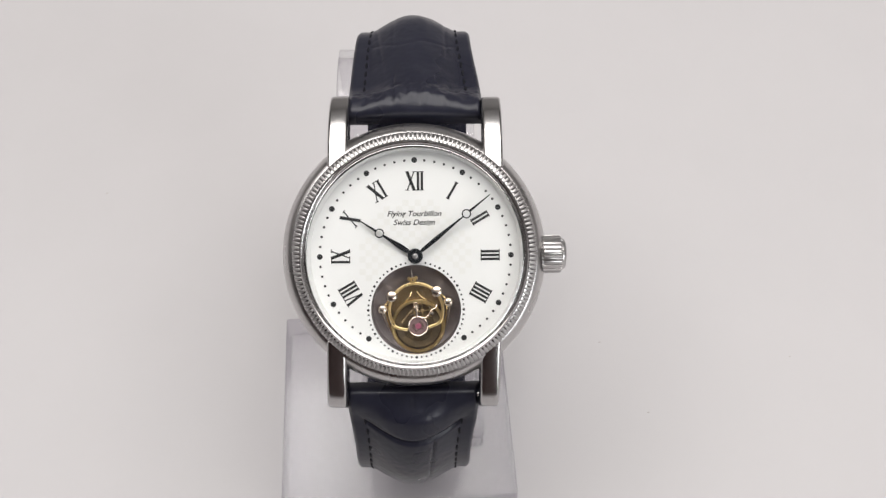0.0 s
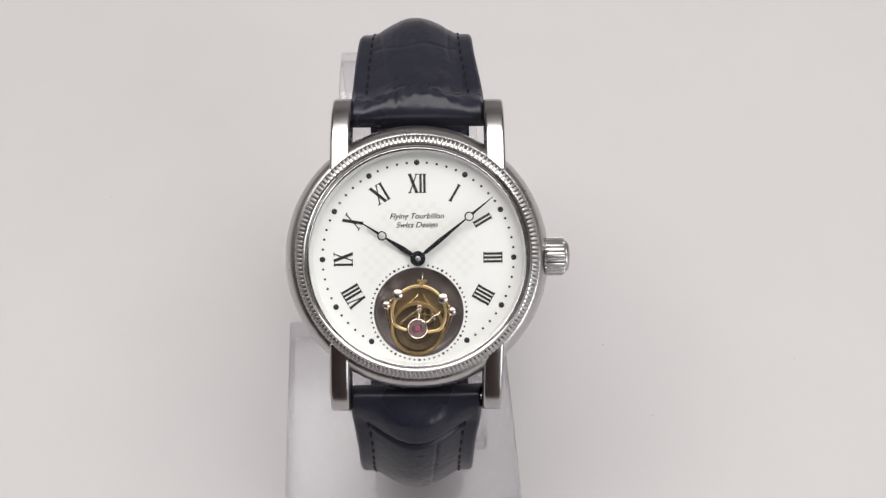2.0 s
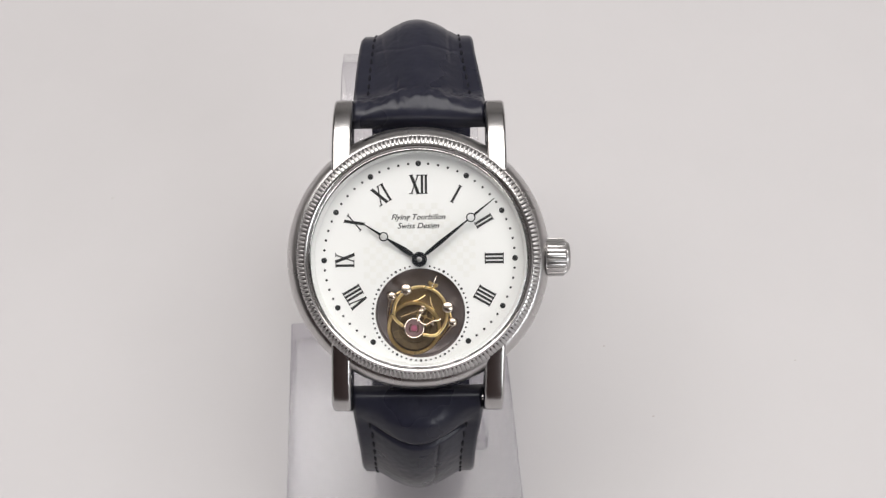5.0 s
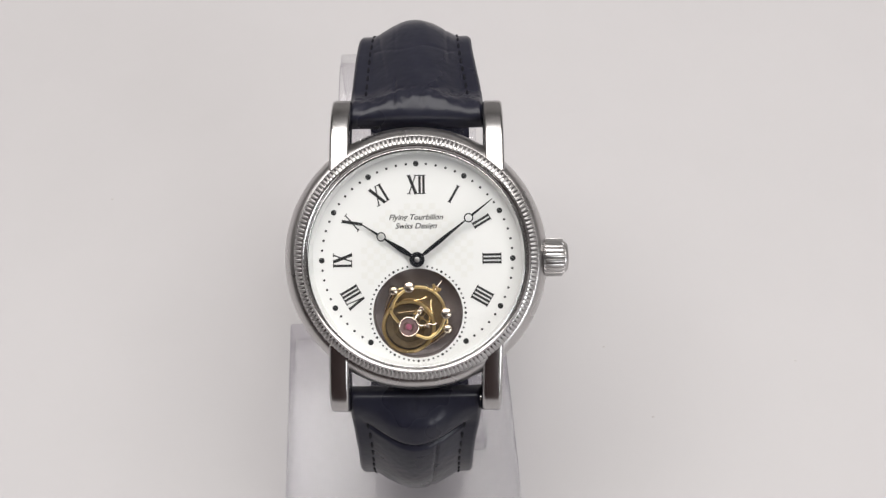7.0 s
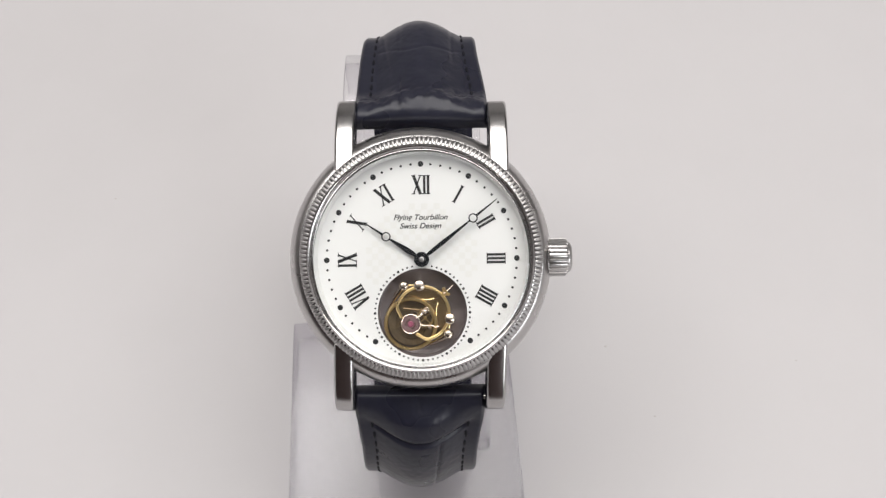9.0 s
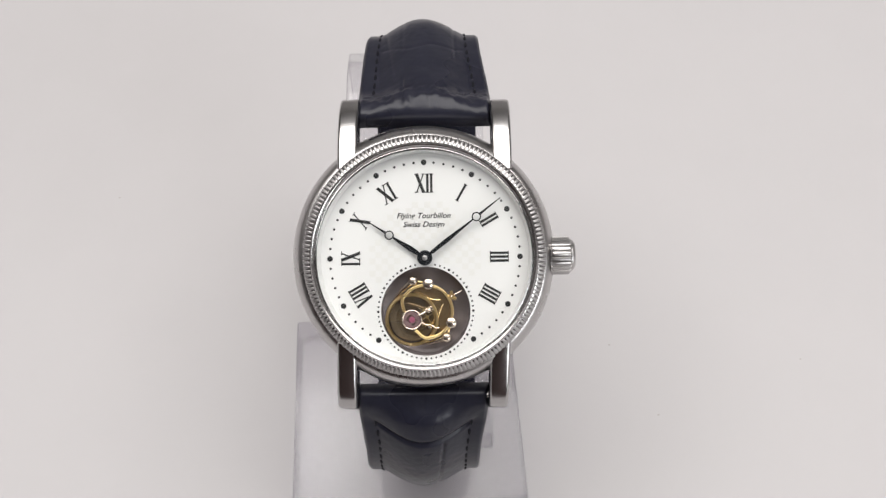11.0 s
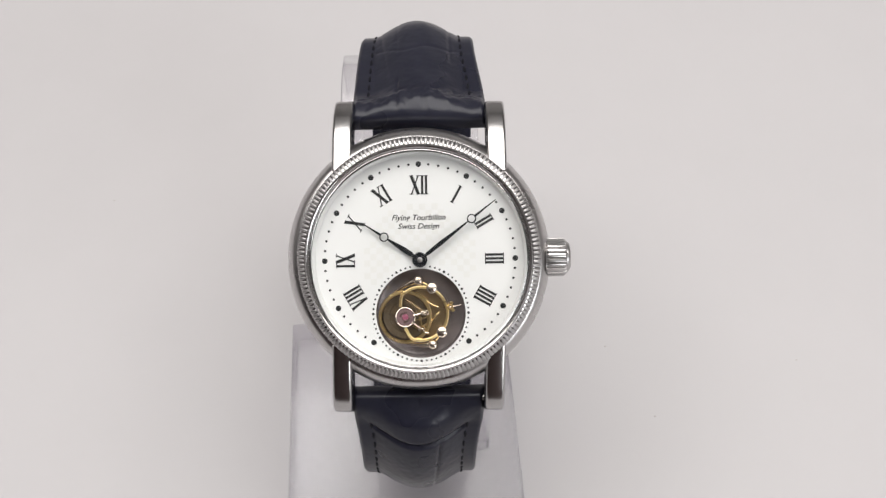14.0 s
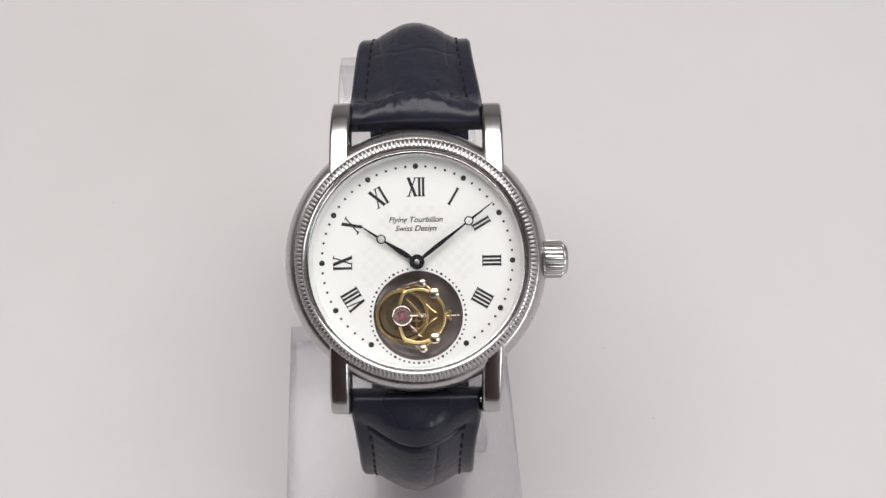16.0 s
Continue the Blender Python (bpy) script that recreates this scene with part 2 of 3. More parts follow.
def build_case():
    ox, oy = -0.10, 0.2
    body = lathe([(18.3, -0.2), (18.75, -0.28), (19.25, -0.58), (19.8, -1.3), (20.25, -2.4), (20.58, -3.9), (20.3, -5.2), (19.6, -6.5), (18.6, -7.4), (17.0, -8.0),
                  (16.8, -8.5), (0, -8.6)], 160, None, ox - 0.2, -0.08)
    case = part("case", body, SATIN, watch, "brushed steel case band")
    bezel = lathe([(18.3, 0.05), (18.48, 0.25), (18.5, 0.8), (18.46, 1.2), (18.4, 1.32), (18.25, 1.52), (17.75, 1.88), (17.35, 2.06), (17.3, 2.2), (17.12, 2.3),
                   (17.07, 2.4), (17.0, 2.44), (16.92, 2.42), (16.53, 1.98), (16.46, 2.03), (16.4, 2.05), (16.34, 2.02), (16.33, 1.6)], 192, None, ox, oy)
    bez = part("bezel", bezel, BEZEL, watch, "coin-edged polished steel bezel")
    bm = bmesh.new()
    n = 168
    for k in range(n):
        a = 2 * math.pi * k / n
        ca, sa = math.cos(a), math.sin(a)
        rows = []
        for r, z, f in ((18.5, 1.2, 0.55), (18.46, 1.5, 0.9), (18.28, 1.78, 1.0), (17.95, 1.96, 1.0), (17.6, 2.1, 0.9), (17.38, 2.18, 0.75), (17.3, 2.16, 0.6)):
            w = 0.405 * f * 2 * math.pi * r / n
            rows.append([bm.verts.new((ox + (r + dz * 0.45) * ca - u * sa, oy + (r + dz * 0.45) * sa + u * ca, z + dz))
                         for u, dz in ((-w, -0.2), (-w * 0.7, -0.06), (0, 0.0), (w * 0.7, -0.06), (w, -0.2))])
        for a0, b0 in zip(rows, rows[1:]):
            for i in range(4):
                bm.faces.new((a0[i], a0[i + 1], b0[i + 1], b0[i]))
        bm.faces.new(rows[0]), bm.faces.new(rows[-1])
    part("knurling", bm, KNURL, bez, "fine knurled steel ring", smooth=50)
    rehaut = lathe([(16.36, 1.9), (16.32, 1.5), (16.25, 1.0), (16.1, 0.5), (15.95, 0.02)], 160)
    part("rehaut", rehaut, SILVER, watch, "silvered inner flange ring")
    crystal = lathe([(16.4, 1.95), (16.36, 2.2), (16.2, 2.34), (16.0, 2.38), (8, 2.43), (3, 2.43), (0, 2.43)], 96)
    cr = part("crystal", crystal, GLASS, watch, "clear domed watch glass")
    cr.visible_shadow = False
    return case


def build_lug(sy):
    """One lug lofted along its back, with a rounded rim round its top face; +y is outwards. The lower pair stays flatter up to its tip."""
    n = 26
    upper = [(13.5, 0.2), (16.5, -0.5), (18.5, -1.15), (20.3, -2.0), (22.0, -3.1), (23.4, -4.4), (24.5, -5.9), (25.0, -7.1), (25.1, -7.9)]
    lower = [(13.5, 0.1), (17.0, -0.5), (20.0, -1.1), (22.0, -1.65), (23.6, -2.6), (24.6, -4.4), (25.0, -6.4), (25.1, -7.9)]
    top = spline(upper if sy > 0 else lower, n)[0]
    low = spline([(14.0, -5.4), (18.0, -5.5), (20.5, -6.3), (22.6, -7.6), (24.0, -8.5), (24.7, -8.8)], n)[0]
    rim = ((0.0, 1.0), (0.0, 0.62), (0.04, 0.40), (0.15, 0.19), (0.32, 0.06), (0.52, 0.0))
    bm, rings = bmesh.new(), []
    for i in range(n):
        d = low[i] - top[i]
        length = np.linalg.norm(d)
        d = d / length
        left = n - 1 - i
        end = (0.0, 0.10, 0.22)[left] if left < 3 else 0.26
        half = 1.54 - 0.42 * (0.26 - end) / 0.26
        sink = 0.5 * (1 - end / 0.26)
        ring = []
        for sx in (-1, 1):
            side = [(sx * (half - u), top[i] + d * (sink + (v if k > 0 else length - sink))) for k, (u, v) in enumerate(rim)]
            ring += side if sx < 0 else side[::-1]
        rings.append([bm.verts.new((x, q[0], q[1])) for x, q in ring])
    m = len(rings[0])
    for a, b in zip(rings, rings[1:]):
        for k in range(m):
            bm.faces.new((a[k], a[(k + 1) % m], b[(k + 1) % m], b[k]))
    bm.faces.new(rings[0]), bm.faces.new(rings[-1])
    return bm


def build_crown():
    bm = bmesh.new()
    n = 22
    prof = []
    for k in range(n * 6):
        a = 2 * math.pi * k / (n * 6)
        depth = (0.0, 0.0, 0.04, 0.36, 0.04, 0.0)[k % 6]
        prof.append((a, depth))
    stations = ((19.3, 2.1, 0.0), (19.45, 2.7, 0.4), (19.7, 2.98, 1.0), (22.3, 2.98, 1.0), (22.6, 2.72, 0.7), (22.62, 2.45, 0.0), (23.0, 2.35, 0.0), (23.25, 2.0, 0.0), (23.35, 1.2, 0.0))
    rings = []
    for x, r, f in stations:
        rings.append([bm.verts.new((x, -0.1 + (r - d * f) * math.cos(a), -3.2 + (r - d * f) * math.sin(a))) for a, d in prof])
    for a, b in zip(rings, rings[1:]):
        for i in range(len(a)):
            j = (i + 1) % len(a)
            bm.faces.new((a[i], a[j], b[j], b[i]))
    bm.faces.new(rings[0]), bm.faces.new(rings[-1])
    return bm


build_case()
for sy in (1, -1):
    for sx in (-1, 1):
        lug_m = mm(12.0 if sx > 0 else -11.75, 0.3 if (sx, sy) == (-1, 1) else (0.0 if sy > 0 else 0.4), 0, 0, 0, 0 if sy > 0 else 178)
        if sx == -1:
            lug = part("lug", build_lug(sy), LUG, watch, "polished curved steel lug", lug_m, 30)
        else:
            again(lug, lug_m)["label"] = "polished curved steel lug"
part("crown", build_crown(), SATIN, watch, "fluted polished steel winding crown", smooth=40)
part("crown_stem", tube([(18.5, 0, -3.4), (20.0, 0, -3.4)], 1.2, 16), STEEL, watch)
for sy in (1, -1):
    part("spring_bar", tube([(-10.2, 22.4 * sy, -5.8), (10.2, 22.4 * sy, -5.8)], 0.5, 12), STEEL, watch)

# dial with its round opening
SUB_Y, SUB_R, DIAL_R = -8.26, 6.87, 16.1


def build_dial():
    bm = bmesh.new()
    n, rows = 180, []
    for i in range(n):
        a = 2 * math.pi * i / n
        ux, uy = math.cos(a), math.sin(a)
        far = -SUB_Y * uy + math.sqrt(DIAL_R ** 2 - (SUB_Y * ux) ** 2)
        rows.append([bm.verts.new((SUB_R * ux, SUB_Y + SUB_R * uy, -0.45))]
                    + [bm.verts.new(((SUB_R + (far - SUB_R) * k / 4) * ux, SUB_Y + (SUB_R + (far - SUB_R) * k / 4) * uy, 0)) for k in range(5)]
                    + [bm.verts.new((far * ux, SUB_Y + far * uy, -0.45))])
    for i in range(n):
        a, b = rows[i], rows[(i + 1) % n]
        for k in range(len(a) - 1):
            bm.faces.new((a[k], a[k + 1], b[k + 1], b[k]))
    return bm


dial = part("dial", build_dial(), DIAL, watch, "silvery white dial with black roman numerals")


def build_guilloche():
    bm = bmesh.new()
    g = 0.95
    for i in range(-10, 10):
        for j in range(-10, 10):
            if (i + j) % 2:
                continue
            x0, y0 = i * g, j * g
            cx, cy = x0 + g / 2, y0 + g / 2
            if math.hypot(cx, cy) > 8.7 or math.hypot(cx, cy - SUB_Y) < SUB_R + 1.3:
                continue
            lo = [bm.verts.new((x0 + u * g, y0 + v * g, 0.004)) for u, v in ((0, 0), (1, 0), (1, 1), (0, 1))]
            hi = [bm.verts.new((cx + (u - 0.5) * g * 0.9, cy + (v - 0.5) * g * 0.9, 0.009)) for u, v in ((0, 0), (1, 0), (1, 1), (0, 1))]
            bm.faces.new(hi)
            for k in range(4):
                bm.faces.new((lo[k], lo[(k + 1) % 4], hi[(k + 1) % 4], hi[k]))
    return bm


tagged(part("guilloche", build_guilloche(), GUILLOCHE, dial, "faint engine-turned chequer pattern", smooth=0), kind="stuff")


def bar(bm, x0, y0, x1, y1, w):
    d = Vector((x1 - x0, y1 - y0)).normalized()
    nx, ny = -d.y * w / 2, d.x * w / 2
    prism([(x0 + nx, y0 + ny), (x0 - nx, y0 - ny), (x1 - nx, y1 - ny), (x1 + nx, y1 + ny)], 0.024, 0.05, bm)


def build_numeral(text):
    """Roman numeral with serifs, centred, 2.9 high."""
    h, wide = 2.9, {"I": 0.59, "V": 1.46, "X": 1.66}
    total = sum(wide[c] for c in text)
    x, bm = -total / 2, bmesh.new()
    for c in text:
        w = wide[c]
        if c == "I":
            bar(bm, x + w / 2, -h / 2, x + w / 2, h / 2, 0.36)
            for y in (-h / 2 + 0.07, h / 2 - 0.07):
                bar(bm, x + 0.0, y, x + w, y, 0.12)
        elif c == "V":
            bar(bm, x + 0.32, h / 2, x + w / 2 + 0.04, -h / 2, 0.38)
            bar(bm, x + w - 0.26, h / 2, x + w / 2 + 0.04, -h / 2, 0.18)
            bar(bm, x + 0.0, h / 2 - 0.07, x + 0.66, h / 2 - 0.07, 0.12)
            bar(bm, x + w - 0.55, h / 2 - 0.07, x + w, h / 2 - 0.07, 0.12)
        else:
            bar(bm, x + 0.28, h / 2, x + w - 0.28, -h / 2, 0.46)
            bar(bm, x + w - 0.30, h / 2, x + 0.30, -h / 2, 0.18)
            for y in (-h / 2 + 0.07, h / 2 - 0.07):
                bar(bm, x + 0.0, y, x + 0.58, y, 0.12)
                bar(bm, x + w - 0.58, y, x + w, y, 0.12)
        x += w
    return bm


for hour, text in ((12, "XII"), (1, "I"), (2, "II"), (3, "III"), (4, "IIII"), (8, "VIII"), (9, "IX"), (10, "X"), (11, "XI")):
    a = radians(30 * hour)
    part("hour_numeral", build_numeral(text), INK, dial, "black roman numeral " + text,
         mm(11.4 * math.sin(a), 11.4 * math.cos(a), 0, 0, 0, -30 * hour), 0)


def disc(r, h, n=16):
    return lathe([(r, 0.0), (r, h * 0.6), (r * 0.8, h), (0, h)], n)


big = small = tiny = None
for k in range(60):
    a = radians(6 * k)
    m = mm(14.57 * math.sin(a), 14.57 * math.cos(a), 0.004)
    if 25 < k < 35:
        continue
    if k % 5 == 0:
        big = again(big, m) if big else part("hour_dot", disc(0.43, 0.06, 20), INK, dial, "", m)
    else:
        small = again(small, m) if small else part("minute_dot", disc(0.195, 0.03, 10), INK, dial, "", m)
for k in range(60):
    a = radians(6 * k)
    m = mm(7.3 * math.sin(a), SUB_Y + 7.3 * math.cos(a), 0.004)
    if k < 2 or k > 58:
        continue
    if k % 5 == 0:
        m = m @ Matrix.Diagonal((1.35, 1.35, 1, 1))
    tiny = again(tiny, m) if tiny else part("second_dot", disc(0.155, 0.03, 10), INK, dial, "", m)


def lettering(name, text, width, x, y, z, mat, parent, shear=0.3):
    cu = bpy.data.curves.new(name, "FONT")
    cu.body, cu.size, cu.shear, cu.align_x, cu.extrude, cu.offset = text, 1.0, shear, "CENTER", 0.004, 0.012
    ob = bpy.data.objects.new(name, cu)
    scene.collection.objects.link(ob)
    me = bpy.data.meshes.new_from_object(ob.evaluated_get(bpy.context.evaluated_depsgraph_get()))
    bpy.data.objects.remove(ob)
    xs = [v.co.x for v in me.vertices]
    s = width / (max(xs) - min(xs))
    mid = (max(xs) + min(xs)) / 2
    for v in me.vertices:
        v.co = Vector(((v.co.x - mid) * s + x, v.co.y * s * 0.97 + y, z + v.co.z * s)) * 0.001
    me.materials.clear()
    me.materials.append(mat)
    o = new(name, me)
    o.parent = parent
    o["label"] = "black italic lettering " + text
    return o


lettering("dial_lettering", "Flying Tourbillon", 8.25, -0.08, 6.05, 0.035, INK, dial)
lettering("dial_lettering", "Swiss Design", 6.35, -0.10, 4.72, 0.035, INK, dial)


# hands
def build_hand(length, eye_at, w):
    bm = bmesh.new()
    prof = [(0.9, w * 0.45), (1.6, w * 0.85), (eye_at * 0.42, w), (eye_at * 0.7, w * 0.62), (eye_at - 0.55, w * 0.3)]
    left = [(-b, a) for a, b in prof]
    right = [(b, a) for a, b in reversed(prof)]
    prism(left + right, 0, 0.14, bm)
    tip0 = eye_at + 0.55
    prism([(-0.20, tip0), (-0.05, length), (0.05, length), (0.20, tip0)], 0, 0.12, bm)
    lathe([(0.72, 0.0), (0.72, 0.14), (0.66, 0.18), (0.56, 0.18), (0.53, 0.14), (0.53, 0.0)], 32, bm, 0, eye_at, True)
    lathe([(1.15, -0.05), (1.15, 0.15), (1.05, 0.22), (0.42, 0.22), (0.4, -0.05)], 40, bm, 0, 0, True)
    return bm


hour_hand = part("hour_hand", build_hand(10.4, 6.45, 0.42), HAND, watch, "blackened hour hand with a hollow round eye", mm(0, 0, 0.55))
minute_hand = part("minute_hand", build_hand(14.7, 10.05, 0.34), HAND, watch, "blackened minute hand with a hollow round eye", mm(0, 0, 0.9))
part("hand_pin", lathe([(0.4, -0.2), (0.4, 1.1), (0.34, 1.15), (0.2, 1.17), (0, 1.17)], 24), KNURL, watch, "small steel hand pin")

# ---------------------------------------------------------------- tourbillon
well = part("tourbillon_well", lathe([(SUB_R + 0.02, -0.02), (SUB_R - 0.05, -0.5), (SUB_R - 0.1, -2.9), (6.4, -3.0), (6.2, -3.1), (0, -3.1)], 96, None, 0, SUB_Y), WELL,
            watch, "smoked grey recess round the tourbillon")


def build_cage():
    ring = []
    for k in range(81):
        a = -150 + 300 * k / 80
        r = 4.1 - 0.75 * smoothstep(118, 150, abs(a))
        ring.append((r * math.sin(radians(a)), r * math.cos(radians(a)), -0.5 - 0.25 * smoothstep(120, 150, abs(a))))
    bm = tube(ring, 0.25, 10)
    for s in (-1, 1):
        tube([tuple(p) for p in spline([(s * 1.75, 1.2, -1.0), (s * 0.85, 2.1, -0.8), (s * 0.40, 2.85, -0.75)], 14)[0]], 0.105, 8, bm)
        tube([tuple(p) for p in spline([(s * 3.1, 2.5, -0.6), (s * 3.5, 2.5, -0.8), (s * 4.4, 1.5, -1.2), (s * 5.0, 0.75, -1.0)], 12)[0]], 0.15, 8, bm)
    return bm


cage = part("tourbillon_cage", build_cage(), GOLD, watch, "open yellow gold rotating tourbillon cage", mm(0, SUB_Y, 0))
part("cage_base", lathe([(0, -2.95), (4.15, -2.95), (4.2, -2.85), (4.0, -2.75), (0, -2.7)], 64), BRONZE, cage, "dark bronze base plate")
for s in (-1, 1):
    a = radians(54 * s)
    x, y = 4.28 * math.sin(a), 4.28 * math.cos(a)
    part("domed_screw", lathe([(0.4, -2.6), (0.42, -1.5), (0.62, -1.0), (0.86, -0.62), (0.9, -0.4), (0.8, -0.08), (0.5, 0.14), (0, 0.22)], 28), PALE, cage, "polished domed screw", mm(x, y, 0))
    a = radians(82 * s)
    x, y = 5.13 * math.sin(a), 5.13 * math.cos(a)
    bm = lathe([(0.25, -2.9), (0.42, -1.6), (0.76, -1.0), (0.82, -0.65), (0.68, -0.28), (0.4, -0.08), (0, -0.02)], 28)
    part("pillar", bm, PALE, cage, "polished tapered pillar with rounded head", mm(x, y, 0))
bm = lathe([(0.5, -0.9), (0.5, -0.35), (0.38, -0.2), (0.2, -0.2), (0.15, -0.4), (0, -0.4)], 20, None, 0, 4.62)
for s in (-1, 1):
    lathe([(0.28, -0.8), (0.28, -0.4), (0.18, -0.26), (0, -0.24)], 14, bm, s * 0.55, 4.9)
    tube([(s * 0.2, 4.75, -0.55), (s * 0.62, 5.2, -0.5)], 0.09, 6, bm)
part("needle_hub", bm, GOLD, cage)
part("seconds_needle", tube([(0, 4.5, -0.4), (0, 5.4, -0.35), (0, 6.3, -0.35)], [0.11, 0.09, 0.04], 8), PALE, cage, "thin pointed seconds needle")
part("needle_wing", tube([(-1.75, 4.35, -0.7), (-0.5, 4.5, -0.62), (0.5, 4.5, -0.62), (1.75, 4.35, -0.7)], [0.04, 0.07, 0.07, 0.04], 6), PALE, cage, "thin pale wire across the needle hub")
for s in (-1, 1):
    bm = tube([tuple(p) for p in spline([(s * 5.05, 0.55, -0.75), (s * 4.85, -0.6, -1.0), (s * 4.45, -2.2, -1.3), (s * 3.9, -3.6, -1.6)], 14)[0]],
              [0.5 - 0.32 * k / 13 for k in range(14)], 10)
    part("pillar_arm", bm, PALE, cage, "pale gold tapering arm")
# the off-centre balance and its bridge
BAL_Y = -2.5


def build_crescent():
    """Plate between the cage ring and the balance, thick at 12."""
    outer = [(3.95 * math.sin(radians(a)), 3.95 * math.cos(radians(a))) for a in range(-80, 81, 5)]
    inner = [(3.5 * math.sin(radians(a)) * 1.05, BAL_Y + 3.9 * math.cos(radians(a))) for a in range(60, -61, -5)]
    bm = bmesh.new()
    top = [bm.verts.new((x, y, -1.55)) for x, y in outer + inner]
    low = [bm.verts.new((x, y, -1.85)) for x, y in outer + inner]
    bm.faces.new(top), bm.faces.new(low)
    for i in range(len(top)):
        j = (i + 1) % len(top)
        bm.faces.new((top[i], top[j], low[j], low[i]))
    return bm


part("crescent_plate", build_crescent(), BRASS, cage, "aged brass crescent plate")
part("lower_plate", lathe([(0, -2.62), (3.5, -2.62), (3.62, -2.5), (3.5, -2.38), (2.5, -2.38), (2.4, -2.5), (0, -2.5)], 64), BRONZE, cage, "dark bronze lower plate", mm(0, BAL_Y, 0))


def build_escape_wheel():
    """Small wheel with hooked teeth and four spokes."""
    bm = bmesh.new()
    rim = []
    for k in range(20):
        for r, d in ((1.35, 0.0), (1.42, 0.5), (1.72, 0.85)):
            a = 2 * math.pi * (k + d) / 20
            rim.append((r * math.cos(a), r * math.sin(a)))
    hub = [(1.05 * math.cos(2 * math.pi * k / 60), 1.05 * math.sin(2 * math.pi * k / 60)) for k in range(60)]
    rings = [[bm.verts.new((x, y, z)) for x, y in q] for q, z in ((hub, 0), (rim, 0), (rim, 0.14), (hub, 0.14))]
    for a, b in zip(rings, rings[1:] + rings[:1]):
        for i in range(60):
            bm.faces.new((a[i], a[(i + 1) % 60], b[(i + 1) % 60], b[i]))
    for k in range(2):
        c, w = math.cos(k * math.pi / 2), math.sin(k * math.pi / 2)
        tube([(-1.1 * c, -1.1 * w, 0.07), (1.1 * c, 1.1 * w, 0.07)], 0.08, 6, bm)
    lathe([(0.28, -0.2), (0.28, 0.25), (0, 0.3)], 12, bm)
    return bm


part("escape_wheel", build_escape_wheel(), GOLD, cage, "small toothed gold escape wheel", mm(0.9, -0.35, -1.95))
bm = tube([(-1.35, 0, 0), (1.35, 0, 0)], 0.14, 8)
for k in range(9):
    tube([(-1.2 + 0.3 * k, -0.3, 0.08), (-1.2 + 0.3 * k, 0.3, 0.08)], 0.06, 5, bm)
part("index_scale", bm, BRASS, cage, "dull brass notched index scale", mm(-1.55, -0.85, -1.05, 0, 0, 42))


def build_balance():
    bm = lathe([(3.62, -1.2), (4.10, -1.2), (4.16, -0.95), (4.04, -0.76), (3.72, -0.76), (3.58, -0.95)], 96, None, 0, 0, True)
    for k in range(2):
        a = math.pi * k
        tube([(0.5 * math.cos(a), 0.5 * math.sin(a), -1.25), (3.75 * math.cos(a), 3.75 * math.sin(a), -1.1)], 0.06, 6, bm)
    for k in range(3):
        a = 2 * math.pi * k / 3 + 0.5
        lathe([(0.2, -1.1), (0.2, -0.72), (0.12, -0.66), (0, -0.65)], 10, bm, 3.9 * math.cos(a), 3.9 * math.sin(a))
    lathe([(0.5, -1.6), (0.55, -1.2), (0, -1.15)], 20, bm)
    return bm


balance = part("balance_wheel", build_balance(), GOLD, cage, "thin gold balance wheel", mm(0, BAL_Y, 0))
turns = []
for k in range(200):
    a, r = k * 0.24, 0.65 + 1.75 * k / 200
    turns.append((r * math.cos(a), r * math.sin(a) + BAL_Y, -1.75))
part("hairspring", tube(turns, 0.035, 5), BRONZE, cage, "fine coiled hairspring")
bm = tube(arc(1.46, 0, 352, -0.55, 40, 0, BAL_Y), 0.12, 8, closed=True)
tube([tuple(p) for p in spline([(0.55, BAL_Y + 1.2, -0.5), (1.2, BAL_Y + 1.15, -0.5), (1.75, -1.0, -0.5), (2.3, -0.3, -0.5), (2.95, 0.0, -0.5), (3.2, 0.5, -0.5)], 20)[0]], 0.11, 8, bm)
tube([(0.0, BAL_Y + 1.25, -0.5), (0.0, 0.1, -0.5), (0.0, 0.75, -0.5)], [0.16, 0.2, 0.1], 8, bm)
tube([tuple(p) for p in spline([(-0.4, 0.35, -0.5), (-0.25, 0.8, -0.45), (0.0, 0.95, -0.45), (0.25, 0.8, -0.45), (0.4, 0.35, -0.5)], 12)[0]], 0.1, 6, bm)
tube([tuple(p) for p in spline([(-1.2, BAL_Y + 1.7, -0.7), (-0.6, BAL_Y + 1.9, -0.7), (0.6, BAL_Y + 1.95, -0.7)], 10)[0]], 0.09, 6, bm)
# two pale arcs shaped as bright glints round the jewel
for a0 in (20, 200):
    tube(arc(0.78, a0, a0 + 105, -0.55, 12, 0, BAL_Y), 0.09, 6, bm)
for y in (0.22, 0.85):
    tube(arc(0.3, 0, 345, -0.48, 20, 0, y), 0.07, 8, bm, True)
part("balance_bridge", bm, PALE, cage, "polished steel balance bridge with two arcs standing in for jewel glints")
part("bridge_screw", lathe([(0.36, -0.7), (0.38, -0.4), (0.26, -0.2), (0, -0.14)], 20), PALE, cage, "", mm(2.35, -0.75, 0))
part("bridge_screw", lathe([(0.26, -0.6), (0.28, -0.35), (0.18, -0.22), (0, -0.18)], 18), PALE, cage, "", mm(0, 0.2, 0))
part("jewel_setting", lathe([(0, -0.8), (1.4, -0.8), (1.4, -0.68), (0.95, -0.62), (0.55, -0.66), (0.5, -0.72), (0, -0.72)], 32), PLUM, cage, "dark plum setting round the jewel", mm(0, BAL_Y, 0))
